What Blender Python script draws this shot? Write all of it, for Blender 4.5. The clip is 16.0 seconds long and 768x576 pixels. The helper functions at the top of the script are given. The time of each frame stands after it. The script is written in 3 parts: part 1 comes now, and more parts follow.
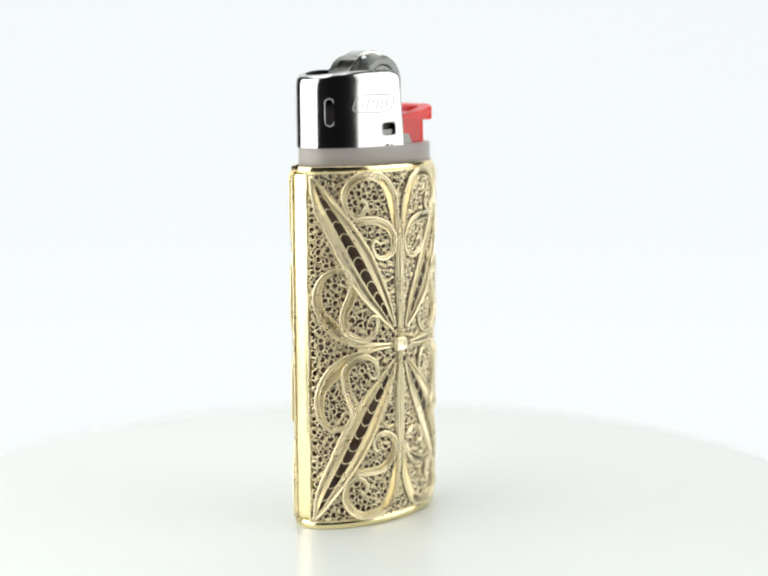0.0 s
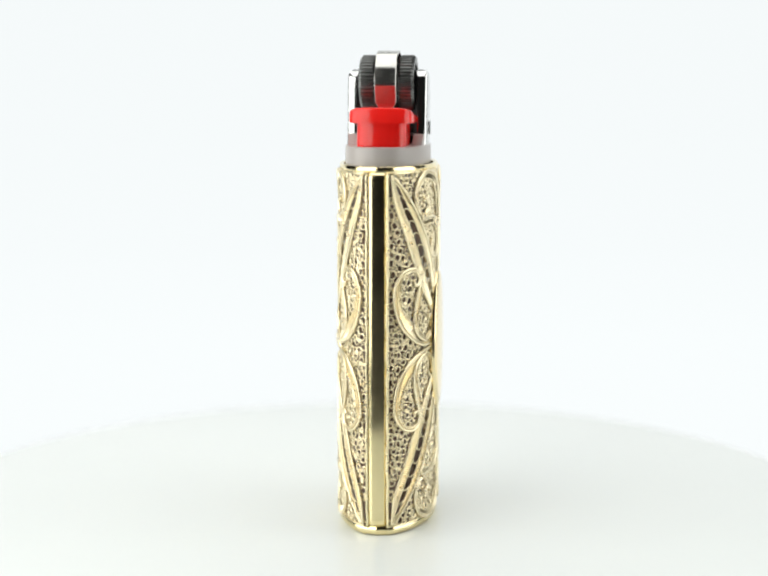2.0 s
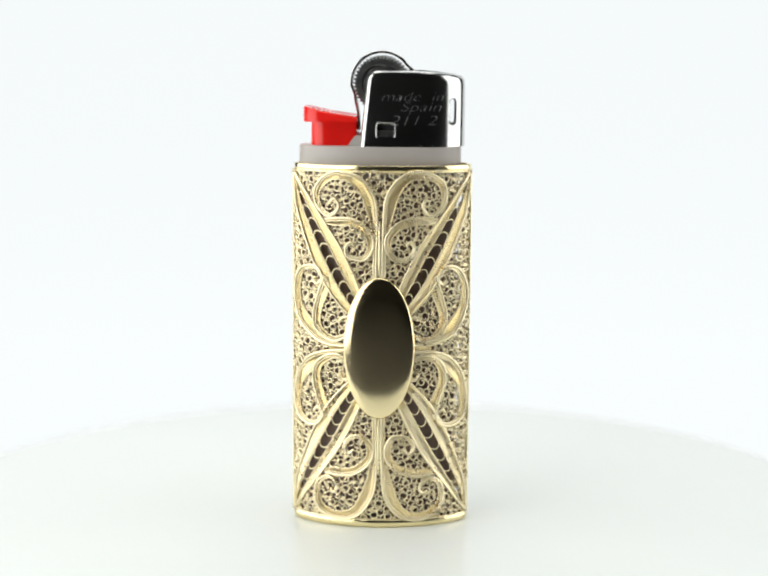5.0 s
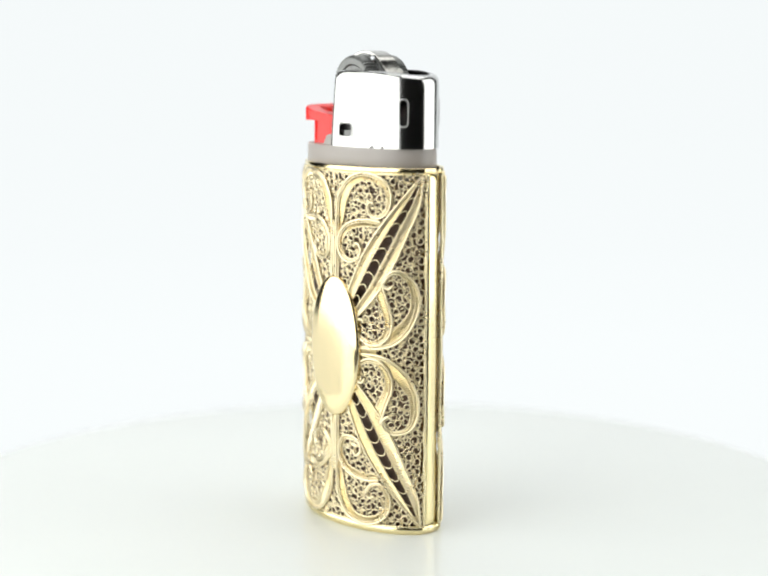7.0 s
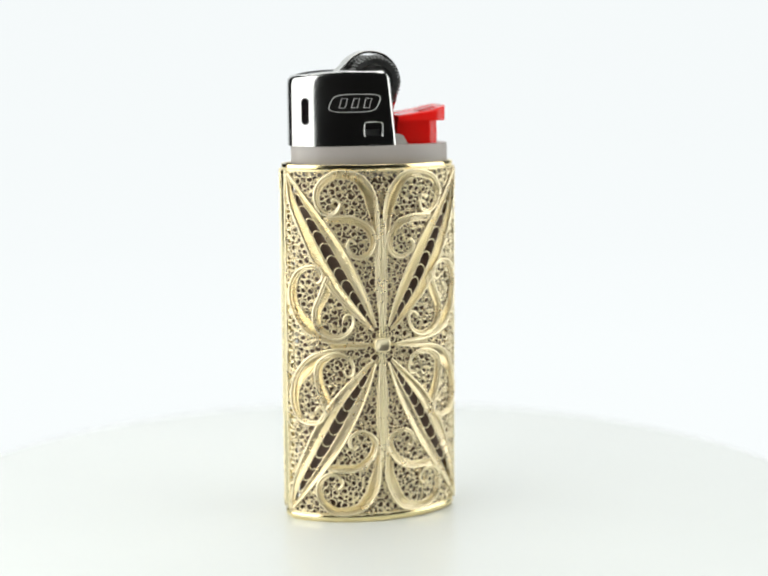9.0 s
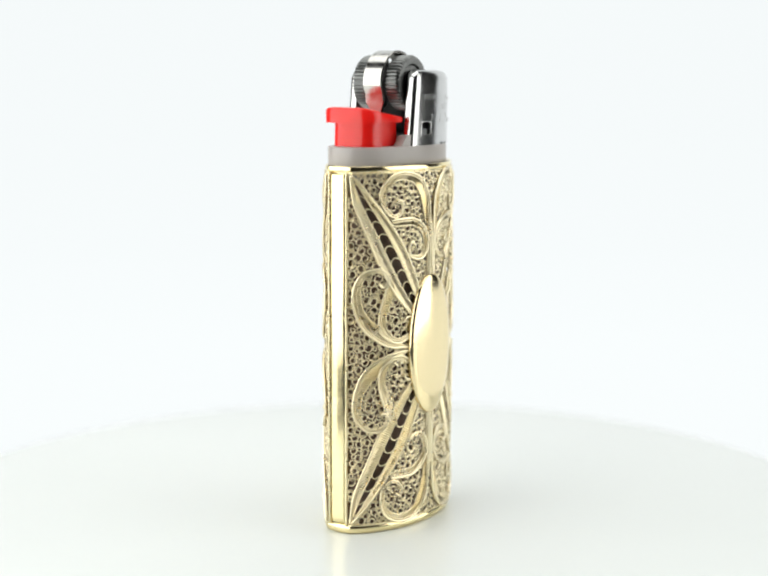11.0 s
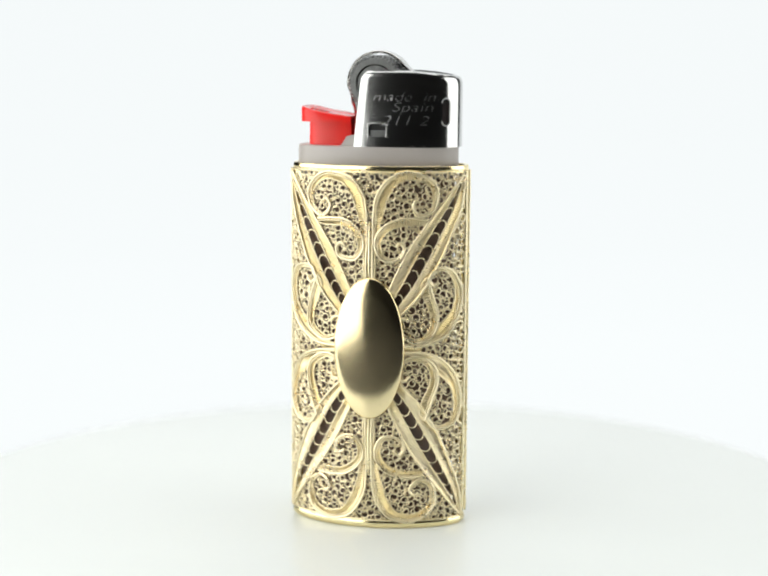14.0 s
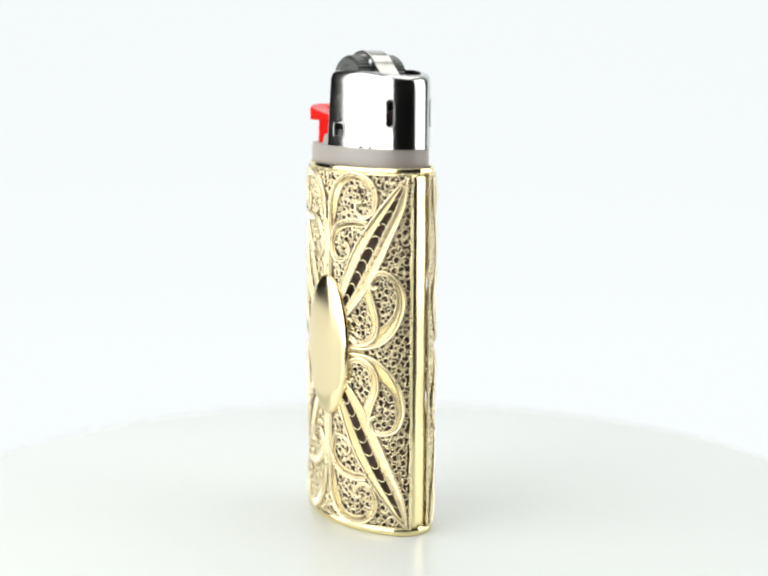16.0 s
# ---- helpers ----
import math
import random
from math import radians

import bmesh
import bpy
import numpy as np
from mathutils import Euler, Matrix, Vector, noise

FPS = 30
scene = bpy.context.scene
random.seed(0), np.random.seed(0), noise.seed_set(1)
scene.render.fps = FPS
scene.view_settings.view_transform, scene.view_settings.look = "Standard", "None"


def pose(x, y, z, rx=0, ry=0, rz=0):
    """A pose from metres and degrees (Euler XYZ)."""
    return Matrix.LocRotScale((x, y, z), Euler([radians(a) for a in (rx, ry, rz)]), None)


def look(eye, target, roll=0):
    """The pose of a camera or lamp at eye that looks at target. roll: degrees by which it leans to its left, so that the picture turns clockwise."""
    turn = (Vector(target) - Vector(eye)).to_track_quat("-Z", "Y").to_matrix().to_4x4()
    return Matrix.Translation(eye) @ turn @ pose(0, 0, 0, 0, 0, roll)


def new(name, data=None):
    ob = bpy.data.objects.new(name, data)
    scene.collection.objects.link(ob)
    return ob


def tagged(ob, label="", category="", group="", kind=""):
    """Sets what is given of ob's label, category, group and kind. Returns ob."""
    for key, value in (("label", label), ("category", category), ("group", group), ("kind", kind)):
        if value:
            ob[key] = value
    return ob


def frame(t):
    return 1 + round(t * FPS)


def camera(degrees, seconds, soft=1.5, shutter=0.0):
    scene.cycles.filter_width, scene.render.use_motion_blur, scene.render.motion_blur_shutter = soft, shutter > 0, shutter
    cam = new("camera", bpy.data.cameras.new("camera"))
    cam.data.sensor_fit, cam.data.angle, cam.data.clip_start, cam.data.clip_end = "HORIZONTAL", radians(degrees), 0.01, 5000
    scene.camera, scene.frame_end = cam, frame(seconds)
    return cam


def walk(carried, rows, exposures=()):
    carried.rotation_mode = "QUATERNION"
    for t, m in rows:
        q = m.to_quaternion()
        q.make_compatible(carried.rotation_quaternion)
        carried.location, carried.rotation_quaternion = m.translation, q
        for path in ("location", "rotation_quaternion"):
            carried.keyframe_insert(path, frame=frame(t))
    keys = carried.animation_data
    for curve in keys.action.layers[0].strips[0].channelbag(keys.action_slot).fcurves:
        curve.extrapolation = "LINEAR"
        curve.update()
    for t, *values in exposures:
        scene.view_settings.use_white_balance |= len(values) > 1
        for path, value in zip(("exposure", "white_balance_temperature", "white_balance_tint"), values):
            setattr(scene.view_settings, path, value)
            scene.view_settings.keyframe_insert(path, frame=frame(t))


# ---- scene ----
MM = 0.00106                      # one drawing unit of the lighter, in metres
cam = camera(28.294, 16.0, soft=2.2)
cam.data.dof.use_dof, cam.data.dof.focus_distance, cam.data.dof.aperture_fstop = True, 0.193, 13.0
PITCH, YAW = 8.773, 0.275
EYE = Vector((0.0, -186.06 * MM, 57.13 * MM))
aim = EYE + Vector((math.sin(radians(YAW)) * math.cos(radians(PITCH)), math.cos(radians(YAW)) * math.cos(radians(PITCH)), -math.sin(radians(PITCH))))
walk(cam, [(0.0, look(EYE, aim)), (16.0, look(EYE, aim))])
scene.view_settings.exposure = 0.0

# ---- world and lights: a small photo table with softboxes ----
world = bpy.data.worlds.new("studio_dark")
world.use_nodes = True
world.node_tree.nodes["Background"].inputs[0].default_value = (0.9, 0.96, 1.0, 1)
world.node_tree.nodes["Background"].inputs[1].default_value = 0.038
scene.world = world


def softbox(name, place, target, wide, high, power, colour=(0.99, 1.0, 0.97)):
    data = bpy.data.lights.new(name, "AREA")
    data.shape, data.size, data.size_y, data.energy, data.color = "RECTANGLE", wide, high, power, colour
    ob = new(name, data)
    ob.matrix_world = look(place, target)
    return ob


softbox("softbox_lamp", (-0.297, -0.09, 0.115), (0, 0.082, 0.10), 0.53, 0.46, 2.06)
softbox("softbox_lamp", (0.345, -0.04, 0.115), (0, 0.0, 0.10), 0.31, 0.46, 1.02)
softbox("softbox_lamp", (0.0, 0.04, 0.50), (0, 0.02, 0.0), 0.60, 0.62, 2.35)


# ---- materials ----
def material(name, colour, rough=0.5, metal=0.0, vary=0.12, scale=900.0, bump=0.0, bump_scale=2500.0, rough_vary=0.08, stretch=(1, 1, 1)):
    m = bpy.data.materials.new(name)
    m.use_nodes = True
    nt = m.node_tree
    b = nt.nodes["Principled BSDF"]
    b.inputs["Metallic"].default_value = metal
    co = nt.nodes.new("ShaderNodeTexCoord")
    mp = nt.nodes.new("ShaderNodeMapping")
    mp.inputs["Scale"].default_value = stretch
    nt.links.new(co.outputs["Object"], mp.inputs[0])
    big = nt.nodes.new("ShaderNodeTexNoise")
    big.inputs["Scale"].default_value, big.inputs["Detail"].default_value = scale * 0.18, 3
    fine = nt.nodes.new("ShaderNodeTexNoise")
    fine.inputs["Scale"].default_value, fine.inputs["Detail"].default_value = scale, 4
    for n in (big, fine):
        nt.links.new(mp.outputs[0], n.inputs["Vector"])
    add = nt.nodes.new("ShaderNodeMath")
    add.operation = "ADD"
    nt.links.new(big.outputs["Fac"], add.inputs[0])
    nt.links.new(fine.outputs["Fac"], add.inputs[1])
    ramp = nt.nodes.new("ShaderNodeMapRange")
    ramp.inputs[1].default_value, ramp.inputs[2].default_value = 0.6, 1.4
    nt.links.new(add.outputs[0], ramp.inputs[0])
    mix = nt.nodes.new("ShaderNodeMix")
    mix.data_type = "RGBA"
    mix.inputs[6].default_value = (*[c * (1 - vary) for c in colour], 1)
    mix.inputs[7].default_value = (*[min(1, c * (1 + vary)) for c in colour], 1)
    nt.links.new(ramp.outputs[0], mix.inputs[0])
    nt.links.new(mix.outputs[2], b.inputs["Base Color"])
    rr = nt.nodes.new("ShaderNodeMapRange")
    rr.inputs[3].default_value, rr.inputs[4].default_value = max(0.02, rough - rough_vary), rough + rough_vary
    nt.links.new(ramp.outputs[0], rr.inputs[0])
    nt.links.new(rr.outputs[0], b.inputs["Roughness"])
    if bump:
        grain = nt.nodes.new("ShaderNodeTexNoise")
        grain.inputs["Scale"].default_value, grain.inputs["Detail"].default_value = bump_scale, 3
        nt.links.new(mp.outputs[0], grain.inputs["Vector"])
        bp = nt.nodes.new("ShaderNodeBump")
        bp.inputs["Strength"].default_value, bp.inputs["Distance"].default_value = bump, 0.0001
        nt.links.new(grain.outputs["Fac"], bp.inputs["Height"])
        nt.links.new(bp.outputs[0], b.inputs["Normal"])
    return m


GOLD = (0.97, 0.835, 0.54)
gold_wire = material("gold_wire", GOLD, 0.3, 1.0, 0.08, 1500, 0.15)
gold_milled = material("gold_milled", (0.985, 0.85, 0.585), 0.31, 1.0, 0.06, 1500, 0.15)
gold_strip = material("gold_polished", (0.97, 0.832, 0.48), 0.15, 1.0, 0.05, 500, 0.05, 900, 0.04)
gold_plate = material("gold_brushed", (0.93, 0.785, 0.47), 0.12, 1.0, 0.04, 260, 0.07, 1600, 0.04, (1, 1, 0.12))
chrome = material("chrome", (0.62, 0.62, 0.61), 0.14, 1.0, 0.03, 300, 0.06, 350, 0.02)
steel = material("steel_band", (0.55, 0.54, 0.51), 0.17, 1.0, 0.1, 900, 0.1)
etched = material("etched_steel", (0.55, 0.55, 0.55), 0.4, 1.0, 0.1, 900)
wheel_dark = material("spark_wheel_steel", (0.19, 0.195, 0.19), 0.34, 1.0, 0.25, 1500, 0.2)
# for black parts, and as painted shade on the hood's inner faces
black_and_shade = material("dark_metal_and_shade", (0.03, 0.028, 0.028), 0.4, 0.3, 0.2, 900)
grey_plastic = material("grey_plastic", (0.43, 0.395, 0.367), 0.34, 0.0, 0.04, 300, 0.04)
# the collar's grey darkened to brown: shade behind the filigree put into colour
tank_in_shade = material("shaded_grey_plastic", (0.27, 0.19, 0.15), 0.45, 0.0, 0.1, 300, 0.05)
red_plastic = material("red_plastic", (0.84, 0.018, 0.014), 0.14, 0.0, 0.05, 300, 0.05)
red_shader = red_plastic.node_tree.nodes["Principled BSDF"]
red_shader.inputs["Subsurface Weight"].default_value = 0.3
red_shader.inputs["Subsurface Radius"].default_value = (1.0, 0.15, 0.1)
red_shader.inputs["Subsurface Scale"].default_value = 0.0015
white_acrylic = material("white_acrylic", (0.74, 0.77, 0.755), 0.24, 0.0, 0.01, 40, 0.0, 300, 0.01)
dark_cloth = material("dark_table", (0.03, 0.03, 0.032), 0.8, 0.0, 0.2, 60, 0.2, 400)
dark_wall = material("dark_wall", (0.10, 0.095, 0.09), 0.8, 0.0, 0.2, 10)

# paper glows by itself: its evenly lit white is put in as emission
paper = bpy.data.materials.new("glowing_backdrop")
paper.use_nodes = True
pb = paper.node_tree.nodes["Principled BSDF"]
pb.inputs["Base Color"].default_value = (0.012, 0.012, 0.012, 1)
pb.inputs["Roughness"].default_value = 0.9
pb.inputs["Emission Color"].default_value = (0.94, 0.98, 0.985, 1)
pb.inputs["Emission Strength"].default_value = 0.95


# ---- helpers for meshes ----
def link_mesh(name, bm, mat, smooth=True):
    me = bpy.data.meshes.new(name)
    bmesh.ops.recalc_face_normals(bm, faces=bm.faces)
    for f in bm.faces:
        f.smooth = smooth and f.material_index == 0
        f.material_index = 0
    bm.to_mesh(me)
    bm.free()
    me.materials.append(mat)
    return new(name, me)


def part(name, bm, mat, parent, label="", smooth=True):
    ob = link_mesh(name, bm, mat, smooth)
    ob.parent = parent
    if label:
        ob["label"] = label
    return ob


def sharpen(ob, degrees=35):
    me = ob.data
    me.set_sharp_from_angle(angle=radians(degrees))
    return ob


def rings(bm, loops, close=True, cap=False):
    """Skin a row of point loops."""
    vs = [[bm.verts.new(p) for p in loop] for loop in loops]
    n = len(vs[0])
    for a, b in zip(vs, vs[1:]):
        for i in range(n if close else n - 1):
            j = (i + 1) % n
            bm.faces.new((a[i], a[j], b[j], b[i]))
    if cap:
        bm.faces.new(vs[0])
        bm.faces.new(vs[-1][::-1])
    return vs


def box(bm, x0, x1, y0, y1, z0, z1):
    loops = [[(x0, y0, z), (x1, y0, z), (x1, y1, z), (x0, y1, z)] for z in (z0, z1)]
    rings(bm, [[Vector(p) * MM for p in lp] for lp in loops], True, True)


def bevelled(bm, width, segments=2):
    bmesh.ops.bevel(bm, geom=bm.edges[:], offset=width * MM, segments=segments, affect="EDGES", profile=0.5)


# ---- the setting ----
def build_setting():
    bm = bmesh.new()
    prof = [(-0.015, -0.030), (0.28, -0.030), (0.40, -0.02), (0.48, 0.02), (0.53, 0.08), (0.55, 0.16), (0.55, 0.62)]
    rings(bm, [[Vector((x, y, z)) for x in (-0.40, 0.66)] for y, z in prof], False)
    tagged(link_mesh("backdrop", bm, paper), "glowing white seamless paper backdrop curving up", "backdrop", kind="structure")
    bm = bmesh.new()
    box(bm, -2500, 2500, -2500, 2500, -60, -32)
    tagged(link_mesh("ground", bm, dark_cloth, False), "dark cloth covered studio table under the backdrop", "table", kind="structure")
    for name, (x0, x1, y0, y1) in (("wall_south", (-2500, 2500, -1560, -1500)), ("wall_north", (-2500, 2500, 1500, 1560)),
                                   ("wall_west", (-2560, -2500, -1560, 1560)), ("wall_east", (2500, 2560, -1560, 1560))):
        bm = bmesh.new()
        box(bm, x0, x1, y0, y1, -32, 2200)
        tagged(link_mesh(name, bm, dark_wall, False), "unlit dark wall of the photo studio", "wall", kind="structure")
    bm = bmesh.new()
    box(bm, -600, 600, -110, -15, -31.8, -28.3)
    tagged(link_mesh("table_board", bm, white_acrylic, False), "plain white board in front of the paper sweep", "board", kind="structure")
    bm = bmesh.new()
    box(bm, -2560, 2560, -1560, 1560, 2200, 2250)
    tagged(link_mesh("ceiling", bm, dark_wall, False), "unlit dark ceiling of the photo studio", "ceiling", kind="structure")


def build_turntable():
    bm = bmesh.new()
    n, R = 128, 62.5
    prof = [(0.001, 0.0), (R - 3, 0.0), (R - 1.4, -0.25), (R - 0.4, -1.0), (R, -2.4), (R, -8), (R - 2, -9), (0.001, -9)]
    rings(bm, [[Vector((r * math.cos(2 * math.pi * i / n), r * math.sin(2 * math.pi * i / n), z)) * MM for i in range(n)] for r, z in prof])
    top = new("turntable")
    part("platter", bm, white_acrylic, top)
    bm = bmesh.new()
    prof = [(0.001, -9), (48, -9), (50, -10.5), (50, -27), (46, -28.2), (0.001, -28.2)]
    rings(bm, [[Vector((r * math.cos(2 * math.pi * i / n), r * math.sin(2 * math.pi * i / n), z)) * MM for i in range(n)] for r, z in prof])
    part("base", bm, white_acrylic, top)
    return tagged(top, "round white glossy turntable platter under the lighter", "turntable")


# ---- the gold sleeve ----
HALF, EDGE_Y, BULGE, Z_MID = 10.7, 0.85, 5.06, 22.15
K, KV = 1 / 17.2, 1 / 16.88


def lens_y(u):
    return EDGE_Y + BULGE * max(0.0, 1 - (u / 10.8) ** 2) ** 0.66


def face_normal(side, u):
    e = 0.02
    u = max(-10.7, min(10.7, u))
    slope = (lens_y(u + e) - lens_y(u - e)) / (2 * e)
    n = Vector((-slope, 1, 0)).normalized()
    return Vector((n.x, side * n.y, 0))


def on_face(side, u, v, h=0.0):
    """A point of the curved face: u across, v up from its middle, h above it. side -1 or 1."""
    return (Vector((u, side * lens_y(u), Z_MID + v)) + face_normal(side, u) * h) * MM


def smooth_line(ctrl, step):
    """Points every step along a Catmull-Rom curve through ctrl."""
    c = [Vector(p) for p in ctrl]
    c = [2 * c[0] - c[1]] + c + [2 * c[-1] - c[-2]]
    dense = []
    for i in range(1, len(c) - 2):
        for k in range(12):
            t = k / 12
            a, b, d, e = c[i - 1], c[i], c[i + 1], c[i + 2]
            dense.append(0.5 * ((2 * b) + (d - a) * t + (2 * a - 5 * b + 4 * d - e) * t * t + (3 * b - a - 3 * d + e) * t ** 3))
    dense.append(c[-2])
    out, left = [dense[0]], step
    for a, b in zip(dense, dense[1:]):
        length = (b - a).length
        pos = 0.0
        while length - pos >= left:
            pos += left
            out.append(a.lerp(b, pos / length))
            left = step
        left -= length - pos
    return out


def tube(bm, side, line, radius, h, sides=6, taper=False):
    loops = []
    n = len(line)
    for i, p in enumerate(line):
        q0, q1 = line[max(0, i - 1)], line[min(n - 1, i + 1)]
        here = on_face(side, p.x, p.y, h)
        t = (on_face(side, q1.x, q1.y, h) - on_face(side, q0.x, q0.y, h)).normalized()
        nn = face_normal(side, p.x)
        s = t.cross(nn).normalized()
        r = radius * MM
        if taper:
            r *= 0.45 + 0.55 * min(1, 4 * i / n, 4 * (n - 1 - i) / n)
        loops.append([here + (s * math.cos(2 * math.pi * k / sides) + nn * math.sin(2 * math.pi * k / sides)) * r for k in range(sides)])
    rings(bm, loops, True, True)


TAKEN = {-1: np.zeros((240, 460), bool), 1: np.zeros((240, 460), bool)}
CELL_U, CELL_V = np.meshgrid(np.arange(240) * 0.1 - 12.0, np.arange(460) * 0.1 - 23.0, indexing="ij")


def claim(side, left, right, more=0.08):
    """Mark the face between two lines as taken, so that no filling is laid there."""
    for p, q in zip(left[::2], right[::2]):
        c, r = p.lerp(q, 0.5), (q - p).length / 2 + more
        i0, j0, m = int((c.x + 12) * 10), int((c.y + 23) * 10), int(r * 10) + 2
        box_ = (slice(max(0, i0 - m), i0 + m), slice(max(0, j0 - m), j0 + m))
        TAKEN[side][box_] |= (CELL_U[box_] - c.x) ** 2 + (CELL_V[box_] - c.y) ** 2 < r * r


def ribbon(bm, side, left, right, h, rib=0.17):
    """A milled band between two lines, hollowed along its middle, with cross ribs."""
    n = min(len(left), len(right))
    claim(side, left[:n], right[:n])
    rows = []
    for i in range(n):
        a, b = left[i], right[i]
        up = rib if i % 2 else 0.0
        row = []
        for f, lift in ((0, 0.1), (0.15, 0.1 + up), (0.5, 0.02 + up), (0.85, 0.05 + up), (1, 0.04)):
            p = a.lerp(b, f)
            row.append(on_face(side, p.x, p.y, h + lift))
        rows.append(row)
    before = len(bm.faces)
    rings(bm, rows, False)
    bm.faces.ensure_lookup_table()
    for f in bm.faces[before:]:
        f.material_index = 1


def offset_line(line, width):
    out = []
    n = len(line)
    for i, p in enumerate(line):
        t = (line[min(n - 1, i + 1)] - line[max(0, i - 1)]).normalized()
        w = width(i / (n - 1))
        out.append(p + Vector((t.y, -t.x)) * w)
    return out


# each scroll: its line, then the band's width along it, as (way along, width)
BIG = [(5, 40), (6, 100), (6, 160), (6, 220), (7, 275), (14, 312), (36, 343), (66, 356), (98, 354), (122, 338), (131, 312), (126, 284), (108, 268), (91, 274), (84, 290), (92, 302), (101, 296)]
BIG_BAND = ((0, 0.06), (0.12, 0.3), (0.3, 0.4), (0.37, 0.75), (0.46, 1.35), (0.53, 1.35), (0.61, 1.0), (0.72, 0.8), (0.82, 0.5), (0.9, 0.3), (1, 0.1))
SMALL = [(112, 262), (85, 265), (55, 263), (30, 250), (14, 226), (13, 202), (26, 184), (46, 179), (64, 188), (71, 205), (62, 217), (52, 209)]
SMALL_BAND = ((0, 0.5), (0.06, 0.85), (0.3, 0.85), (0.5, 0.72), (0.66, 0.5), (0.8, 0.3), (1, 0.1))
SIDE = [(30, 3), (72, 5), (112, 9), (142, 24), (161, 52), (171, 92), (171, 130), (159, 157), (139, 166), (121, 157), (116, 139), (126, 128), (135, 137)]
SIDE_BAND = ((0, 0.06), (0.18, 0.35), (0.32, 1.5), (0.42, 1.35), (0.52, 0.75), (0.64, 0.6), (0.76, 0.48), (0.88, 0.28), (1, 0.1))
DROP = [(111, 146), (124, 108), (134, 70), (130, 38), (112, 19), (90, 14), (68, 24), (58, 44), (62, 62), (74, 64), (79, 54)]
DROP_BAND = ((0, 0.1), (0.05, 0.85), (0.12, 1.1), (0.3, 0.85), (0.5, 0.72), (0.66, 0.5), (0.8, 0.25), (1, 0.1))
PETAL_IN = [(178, 354), (146, 306), (117, 262), (82, 208), (55, 155), (30, 95), (12, 34)]
PETAL_OUT = [(178, 354), (170, 290), (153, 228), (132, 170), (100, 112), (55, 62), (16, 27)]


def flip(ctrl, sx, sy):
    return [(min(10.5, x * K * (1 + 0.032 * (x / 172) ** 2)) * sx, y * KV * sy) for x, y in ctrl]


def scroll(sleeve, side, ctrl, sx, sy, widths, turn, rng):
    """A scroll bent by eye: outer wire, a thin wire beside it, milled band, inner wire."""
    bent = [(x + rng.uniform(-1.5, 1.5), y + rng.uniform(-1.5, 1.5)) for x, y in ctrl]
    line = smooth_line(flip(bent, sx, sy), 0.15)
    way, wide = zip(*widths)
    hand = turn * sx * sy
    inner = offset_line(line, lambda f: hand * float(np.interp(f, way, wide)))
    second = [p.lerp(q, min(0.8, 0.3 / max(0.05, (q - p).length))) for p, q in zip(line, inner)]
    bm = bmesh.new()
    tube(bm, side, line, 0.17, 0.2, 7)
    tube(bm, side, second, 0.08, 0.2, 5)
    tube(bm, side, inner, 0.085, 0.12, 5)
    ribbon(bm, side, line, inner, 0.0)
    return part("scroll", bm, gold_milled, sleeve)


def petal(sleeve, side, sx, sy):
    n = 170
    a = smooth_line(flip(PETAL_IN, sx, sy), 0.02)
    b = smooth_line(flip(PETAL_OUT, sx, sy), 0.02)
    a = [a[int(i * (len(a) - 1) / (n - 1))] for i in range(n)]
    b = [b[int(i * (len(b) - 1) / (n - 1))] for i in range(n)]
    s0 = [p.lerp(q, 0.32) for p, q in zip(a, b)]
    s1 = [p.lerp(q, 0.66) for p, q in zip(a, b)]
    bm = bmesh.new()
    for line, r, h in ((a, 0.16, 0.17), (b, 0.16, 0.17), (s0, 0.07, 0.14), (s1, 0.07, 0.14)):
        tube(bm, side, line[1:-1:2], r, h, 6)
    ribbon(bm, side, a[2:-2], s0[2:-2], 0.0, 0.12)
    ribbon(bm, side, s1[2:-2], b[2:-2], 0.0, 0.12)
    ob = part("petal", bm, gold_milled, sleeve)
    for i in range(12, n - 8, 13):
        along = (a[i + 4] - a[i - 4]).normalized()
        arc = []
        for k in range(9):
            f = k / 8
            arc.append(s0[i].lerp(s1[i], f) - along * 0.55 * (1 - (2 * f - 1) ** 2))
        bm = bmesh.new()
        tube(bm, side, arc, 0.075, 0.08, 5)
        part("cross_wire", bm, gold_wire, ob)
    claim(side, a, b, 0.0)


US = np.linspace(-10.62, 10.62, 401)
ARC = np.concatenate(([0.0], np.cumsum([math.hypot(b - a, lens_y(b) - lens_y(a)) for a, b in zip(US, US[1:])])))
ARC -= ARC[-1] / 2


def across(a):
    """The u that lies a along the curved face from its middle."""
    return float(np.interp(a, ARC, US))


def curl(c, r, start, hand, turns, m):
    """A spiral round c that runs inwards from the angle start."""
    out = []
    for k in range(m):
        f = k / (m - 1)
        ang, rr = start + hand * turns * 2 * math.pi * f, r * (1 - 0.58 * f ** 1.8)
        out.append(Vector((c[0] + rr * math.cos(ang), c[1] + rr * math.sin(ang))))
    return out


